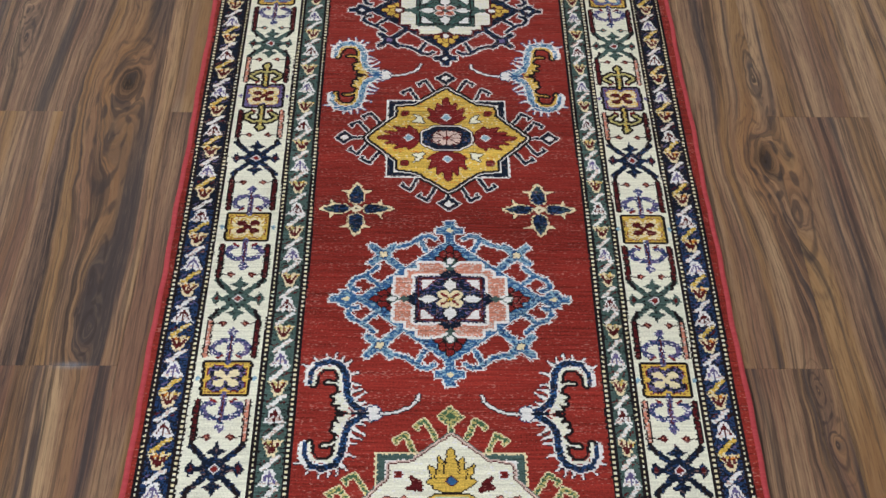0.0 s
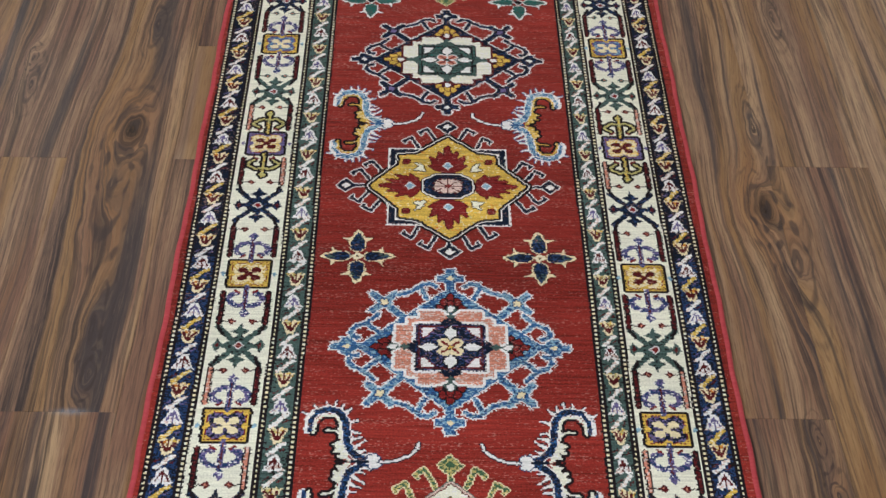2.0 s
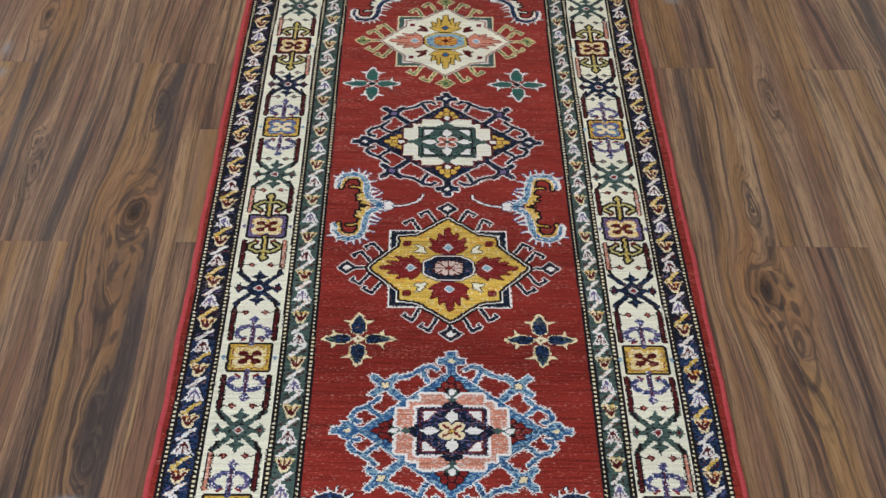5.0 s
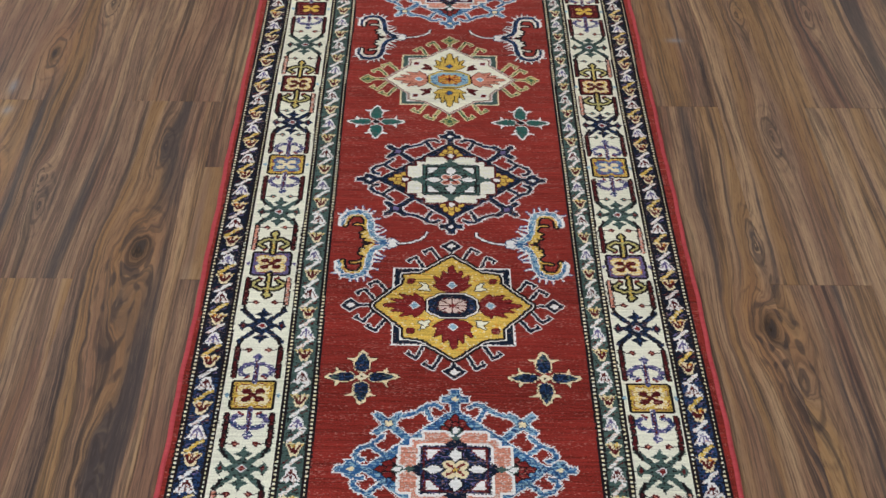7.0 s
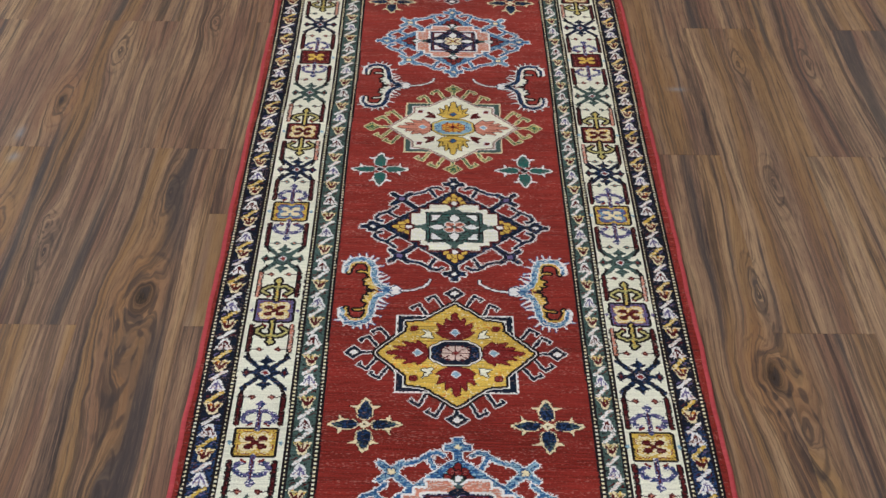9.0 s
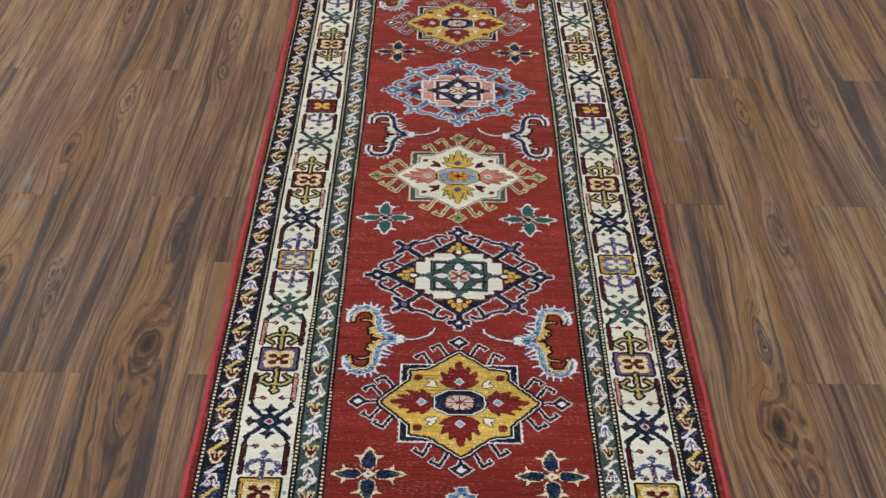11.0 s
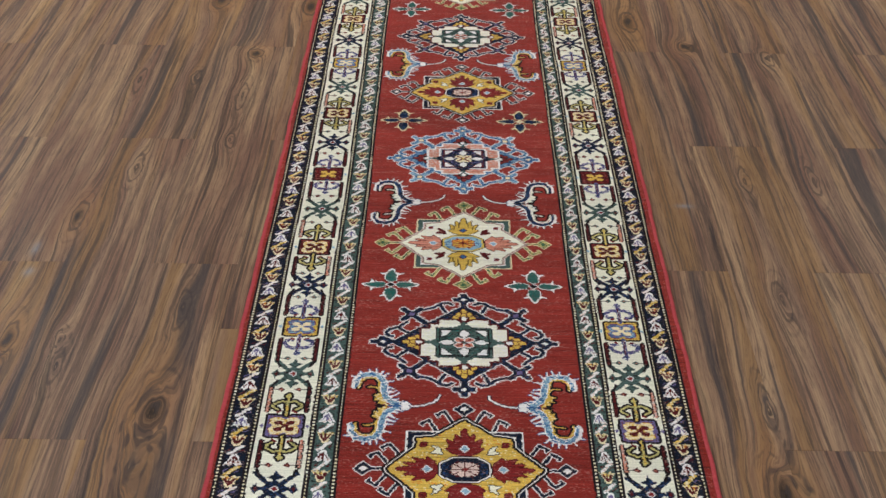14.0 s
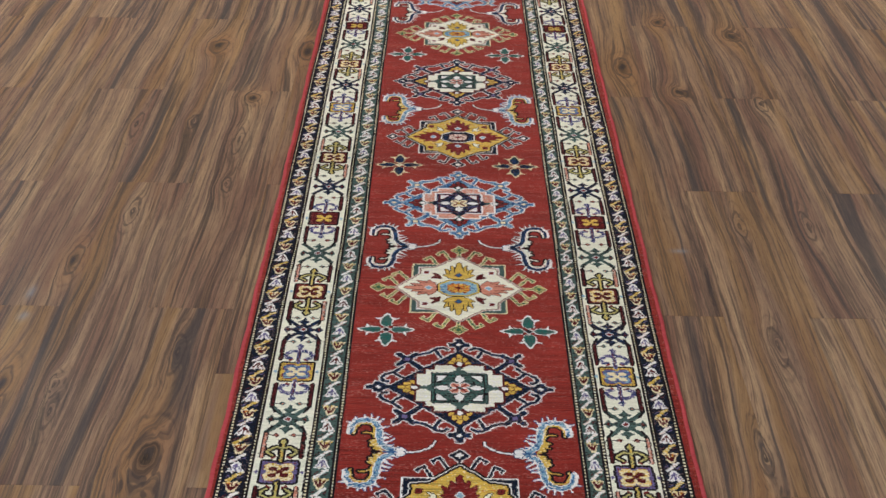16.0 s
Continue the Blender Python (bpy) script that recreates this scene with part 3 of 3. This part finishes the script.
# straight stripes, from the outside in: dark edge, cords of light knots, guards, main border
# each side: cords, then the bounds of edge band, outer guard, main border, inner guard
SIDES = [(-1, (390.5, 345.5, 248.0, 205.0), (393, 404), (349, 388.5), (251, 343), (208, 245)),
         (1, (380.0, 338.5, 247.5, 211.0), (383, 398), (341, 377.5), (250, 336), (214, 245))]
BORDERS = {}
for side, cords, edge, guard, main, inner in SIDES:
    def stripe(name, label, lo, hi, ink):
        p = Patch(piece(name, label), side * (lo + hi) / 2, (RUG_Y0 + RUG_Y1) / 2, 14 + (hi - lo) / 2, (RUG_Y1 - RUG_Y0) / 2 + 9, side, 0.25)
        p.put((np.abs(p.x) <= (hi - lo) / 2), ink)
        return p

    stripe("edge_band", "deep red woollen edge band", *edge, "red")
    band = stripe("guard_stripe", "navy guard stripe of small flowers", *guard, "navy")
    mask = np.abs(band.x) <= (guard[1] - guard[0]) / 2
    band.mottle(mask & (band.y < -1060 + 40 * np.sin(band.y / 31)), "indigo", 0.9)
    band.mottle(mask, "black", 0.25)
    BORDERS[side] = len(PIECES)
    stripe("main_border", "ivory main border of stars and boxes", *main, "ivory")
    band = stripe("guard_stripe", "green guard stripe of small flowers", *inner, "green")
    band.mottle(np.abs(band.x) <= (inner[1] - inner[0]) / 2, "black", 0.12)
    for n, mid in enumerate(cords):
        p = stripe("knot_cord", "black cord stripe with ivory knots", mid - 5.2, mid + 5.2, "black")
        p.put((np.abs(p.x) <= 1.55) & ((np.arange(len(p.y))[:, None] + n) % 4 < 2), "straw")
        p.mottle((np.abs(p.x) <= 1.55) & ((np.arange(len(p.y))[:, None] + n) % 4 < 2), "ivory", 0.4)

    # little flowers and slanting bars of the two guards
    for (lo, hi), phase, outer in ((guard, 0.0, True), (inner, 22.0, False)):
        mid, n, at = (lo + hi) / 2, 0, RUG_Y0 + 16 + phase
        owner = OWNER[4, np.searchsorted(XS, side * mid)]
        wide = (hi - lo) / 37.0
        while at < RUG_Y1 - 14:
            gold = n % 2
            p = Patch(owner, side * mid, at, 21, 26, side)
            x, y = p.x / wide, p.y
            x = x + 0.12 * y
            up = 1 if gold else -1
            x, y = x - 0.12 * y, y * up
            bloom = fill(x, y, (-15, 12), (-9, 10), (-6, 14), (0, 9), (6, 14), (9, 10), (15, 12), (11, 4), (8, -1), (8, -6), (4, -14), (-4, -14), (-8, -6), (-8, -1), (-11, 4))
            p.layers(bloom, ("black", 1), "straw" if gold else "white")
            p.mottle(bloom & (y > 2), "gold" if gold else "pink", 0.26)
            p.put(cord(x, y, 4.4 if gold else 2.6, (-8, 6), (-2, -6)) | cord(x, y, 4.4 if gold else 2.6, (8, 6), (2, -6)) | cord(x, y, 3, (0, 8), (0, -9)), "maroon" if gold or n % 4 else "purple")
            if gold:
                p.put(rhomb(x, y, 4, 7, 3, 3), "orange" if outer else "olive")
            p = Patch(owner, side * mid, at + 23.5, 21, 20, side)
            x, y = p.x / wide, p.y
            y = -side * y
            bar = cord(x, y, 6, (-10, 9), (-4, 5), (4, -5), (10, -9))
            p.layers(bar, ("black", 1), "gold" if gold and outer else "white")
            p.mottle(bar, "straw" if gold and outer else "pink", 0.30)
            p.put(cord(x, y, 2, (-12, 1), (-6, -3)) | cord(x, y, 2, (12, -1), (6, 4)), "purple" if outer and n % 3 else "maroon")
            at += 47.0 + dice.uniform(-1.5, 1.5)
            n += 1

# main border: stars and boxes by turns, with an anchor and two bars between each
BOX = [("gold", "navy", "straw", "purple"), ("gold", "straw", "maroon", "purple"), ("purple", "straw", "maroon", "gold"),
       ("gold", "purple", "straw", "purple"), ("maroon", "straw", "maroon", "gold"), ("maroon", "maroon", "gold", "purple")]
BOX_Y = [-762, -478, -200, 95, 369, 636, 930, 1222, 1505, 1790, 2075, 2360]
for side in (-1, 1):
    border, mid = BORDERS[side], (-296.5, 293.0)[side > 0]
    for n, by in enumerate(BOX_Y):
        rim, ground, petal, anchor = BOX[(n + 5) % 6] if n < 7 else BOX[(4, 3, 4, 5, 4)[n - 7]]
        nxt = BOX_Y[n + 1] if n + 1 < len(BOX_Y) else by + 284
        sy = (by + nxt) / 2
        p = Patch(piece("box", "%s box with a four-petalled flower" % ground, border), mid, by, 44, 36, side)
        p.layers(slab(p.ax, p.ay, 0, 0, 29.5, 26), ("black", 3.2), rim)
        p.put(slab(p.ax, p.ay, 0, 0, 26.5, 23), "rust")
        p.put(slab(p.ax, p.ay, 0, 0, 24.5, 21), ground)
        if ground in ("navy", "blue"):
            p.mottle(slab(p.ax, p.ay, 0, 0, 24.5, 21), "purple", 0.5)
        if ground == "straw":
            p.mottle(slab(p.ax, p.ay, 0, 0, 24.5, 21), "gold", 0.35)
        p.put(rhomb(p.ax, p.ay, 26, 22, 8, 7) & slab(p.ax, p.ay, 0, 0, 26, 22), rim)
        if ground == "purple":
            p.mottle(slab(p.ax, p.ay, 0, 0, 23, 19), "blue", 0.5)
            p.mottle(slab(p.ax, p.ay, 0, 0, 23, 19), "sky", 0.3)
        p.put(rhomb(p.ax, p.ay, 25, 0, 5, 6) | rhomb(p.ax, p.ay, 0, 21, 7, 5), rim)
        p.layers((oval(p.ax, p.ay, 10, 8, 7.5, 5.5) | cord(p.ax, p.ay, 5.5, (0, 0), (11, 9))), ("maroon" if petal != "maroon" else ground, 1), petal)
        p.layers(rhomb(p.ax, p.ay, 38, 0, 4, 5), ("navy", 1), "sky" if rim != "purple" else "purple")
        # star
        ink = "navy" if (n % 2 == 0) else "green"
        p = Patch(piece("star", "%s eight-armed star with a red heart" % ink, border), mid, sy, 46, 46, side)
        x, y = p.ax, p.ay
        m = cord(x, y, 9, (0, 0), (33, 35)) | rhomb(x, y, 0, 0, 24, 22) | slab(x, y, 26, 0, 8, 4) | rhomb(x, y, 30, 0, 8, 13) | rhomb(x, y, 0, 26, 14, 8) | rhomb(x, y, 0, 30, 5, 12)
        m &= ~(oval(x, y, 25, 10, 4, 3))
        p.put(m, ink)
        p.mottle(m, "indigo" if ink == "navy" else "black", 0.18)
        p.put(rhomb(x, y, 30, 0, 3, 6), "maroon")
        p.layers(rhomb(x, y, 0, 0, 6, 6), ("white", 2), "rust")
        # anchors and side bars, above and below the box
        for up in (-1, 1):
            p = Patch(piece("anchor", "%s anchor sprig" % anchor, border), mid, by + up * 26, 44, 62, side)
            x, y = p.ax, p.y * up
            stem = cord(x, y, 8, (0, 0), (0, 54)) | rhomb(x, y, 0, 53, 8, 9)
            arms = cord(x, y, 8.5, (0, 37), (11, 38), (20, 33), (25, 25), (22, 16), (13, 14))
            if anchor == "gold":
                p.layers(cord(x, y, 4, (0, 0), (0, 55)) | cord(x, y, 4, (0, 34), (11, 37), (23, 29), (25, 23), (15, 15)) | rhomb(x, y, 0, 50, 6, 8), ("black", 3.2), "olive")
                p.mottle(cord(x, y, 7, (0, 0), (0, 55)) & (x < 2), "gold", 0.5)
            else:
                p.put(arms | stem, "purple")
                p.mottle(arms | stem, "white", 0.22)
                p.mottle(arms | stem, "indigo", 0.5)
                p.put(cord(x, y, 2.2, (0, 4), (0, 44)), "maroon")
            p.put(cord(x, y, 4, (10, 12), (16, 8)), "rust")
            p = Patch(piece("cartouche_bar", "", border), mid, by + up * 74, 46, 60, side)
            x, y = p.ax, p.y * up
            for s in (-1, 1):
                hue = "maroon" if s * up < 0 else ("salmon" if n % 2 else "maroon")
                p.put(cord(p.x * s, y, 9.5, (33, -36), (33, 24)), "black")
                bar = cord(p.x * s, y, 4.6, (33, -38), (33, 25))
                p.put(bar, hue)
                p.mottle(bar, "black" if hue == "maroon" else "pink", 0.30)
                p.put(cord(p.x * s, y, 5, (33, 28), (26, 44)), "black")
            p.layers(rhomb(x, y, 15, 20, 7, 6), ("black", 1), "maroon" if by < 0 or n % 3 == 0 else "green")
            p.put(rhomb(x, y, 15, 20, 2, 2), "salmon")
            p.put(cord(x, y, 2, (20, 20), (33, 20)), "black")

MED_A, MED_B, MED_C, MED_D = ("ivory", "green", "leaf", "gold", "salmon", "maroon", "sky", "orange"), ("blue", "salmon", "navy", "maroon", "straw"), \
    ("gold", "navy", "navy", "rust", "rust", "ivory", "navy", "pink"), ("navy", "ivory", "green", "gold", "purple")
for y in CREAM_Y:
    star_medallion(y, *MED_A)
for y in BLUE_Y:
    lattice_medallion(y, *MED_B)
for y in GOLD_Y:
    star_medallion(y, *MED_C)
for y in DARK_Y:
    lattice_medallion(y, *MED_D)
for y, inks in FLOWER_Y:
    for side in (-1, 1):
        four_petal_flower(side * 138 + 1, y, *inks)
for y, inks in VINE_Y:
    for side in (-1, 1):
        vine(side, y, *inks)
# ---- end of the woven design ----

rug = new("runner_rug")
tagged(rug, "long red hand-knotted runner rug with medallions on wooden floor", "rug")
PILE = 0.008


def pile_meshes():
    """One mesh of knot runs for each piece of the design."""
    cut = np.ones((ROWS_, COLS + 1), bool)
    cut[:, 1:-1] = (DYE[:, 1:] != DYE[:, :-1]) | (OWNER[:, 1:] != OWNER[:, :-1])
    r, c = np.nonzero(cut[:, :-1])
    _, e = np.nonzero(cut[:, 1:])
    e = e + 1
    owner, dye = OWNER[r, c], DYE[r, c]
    left, right = (RUG_X0 + c * KNOT) / 1000, (RUG_X0 + e * KNOT) / 1000
    low, high = (RUG_Y0 + r * KNOT) / 1000, (RUG_Y0 + (r + 1) * KNOT) / 1000
    order = np.argsort(owner, kind="stable")
    stops = np.searchsorted(owner[order], np.arange(len(PIECES) + 1))
    made = []
    for n, (name, label, under) in enumerate(PIECES):
        pick = order[stops[n]:stops[n + 1]]
        made.append(None)
        if not len(pick):
            continue
        q = len(pick)
        co = np.zeros((q, 4, 3))
        co[:, 0, 0] = co[:, 3, 0] = left[pick]
        co[:, 1, 0] = co[:, 2, 0] = right[pick]
        co[:, 0, 1] = co[:, 1, 1] = low[pick]
        co[:, 2, 1] = co[:, 3, 1] = high[pick]
        co[..., 0] -= 0.0024 * np.maximum(co[..., 1], 0)
        co[..., 2] = PILE
        used, slot = np.unique(dye[pick], return_inverse=True)
        mesh = bpy.data.meshes.new(name)
        mesh.vertices.add(4 * q)
        mesh.vertices.foreach_set("co", co.ravel())
        mesh.loops.add(4 * q)
        mesh.loops.foreach_set("vertex_index", np.arange(4 * q))
        mesh.polygons.add(q)
        mesh.polygons.foreach_set("loop_start", np.arange(0, 4 * q, 4))
        mesh.polygons.foreach_set("material_index", slot.astype(np.int32))
        for d in used:
            mesh.materials.append(WOOLS[list(DYES).index(WOOL[d])])
        mesh.update(calc_edges=True)
        made[n] = tagged(new(name, mesh), label)
        made[n].parent = made[under] if under is not None else rug
    return made


pile_meshes()
part("backing", box(RUG_X0 / 1000 + 0.008, RUG_X1 / 1000 - 0.008, RUG_Y0 / 1000, RUG_Y1 / 1000, 0.0008, PILE - 0.0008, 0.001), BACKING, rug, "red cotton foundation of the rug")
for side, half in ((-1, -RUG_X0 / 1000), (1, RUG_X1 / 1000)):
    bm = bmesh.new()
    rings = []
    for n in range(int((RUG_Y1 - RUG_Y0) / 20) + 1):
        y = RUG_Y0 / 1000 + n * 0.02
        ox = side * (half + 0.0018 + 0.0009 * math.sin(y * 23 + side) + 0.0006 * math.sin(y * 71)) - 0.0024 * max(y, 0)
        rings.append([bm.verts.new((ox + 0.0050 * math.cos(a), y, 0.0048 + 0.0046 * math.sin(a))) for a in (2 * math.pi * j / 10 for j in range(10))])
    for a, c in zip(rings, rings[1:]):
        for j in range(10):
            f = bm.faces.new((a[j], a[(j + 1) % 10], c[(j + 1) % 10], c[j]))
            f.smooth = True
    bm.faces.new(rings[0])
    bm.faces.new(rings[-1])
    bmesh.ops.recalc_face_normals(bm, faces=bm.faces)
    part("selvedge", bm, SELVEDGE, rug, "rose red wrapped wool selvedge cord")

# ---- floor planks: staggered by half a length ----
SEAMS = [-0.447 - 0.1725 * n for n in range(12, 0, -1)] + [-0.447 + 0.974 / 6 * n for n in range(6)] + [0.527 + 0.1695 * n for n in range(13)]
LENGTH = 1.034
shapes = {}
for n, (x0, x1) in enumerate(zip(SEAMS, SEAMS[1:])):
    start = (-0.452 if n % 2 else 0.063) - 3 * LENGTH
    ends = [start + m * LENGTH for m in range(10)]
    if n == 12:
        ends = sorted(ends + [0.370])
    for a, b in zip(ends, ends[1:]):
        y0, y1 = max(a, ROOM_Y0), min(b, ROOM_Y1)
        if y1 - y0 < 0.03:
            continue
        cut_piece = n == 12 and abs(y1 - 0.370) < 0.001
        key = (round(x1 - x0, 4), round(y1 - y0, 4), cut_piece)
        if key not in shapes:
            w, d = key[0] / 2 - 0.0001, key[1] / 2 - 0.0002
            bm = box(-w, w, -d, d, -0.004, 0.0, 0.0003)
            mesh = bpy.data.meshes.new("plank")
            bm.to_mesh(mesh)
            bm.free()
            mesh.materials.append(PALE if cut_piece else WOOD)
            shapes[key] = mesh
        ob = new("plank", shapes[key])
        ob.location = ((x0 + x1) / 2, (y0 + y1) / 2, 0)
        ob.parent = floor
        if cut_piece:
            ob["label"] = "pale short plank"
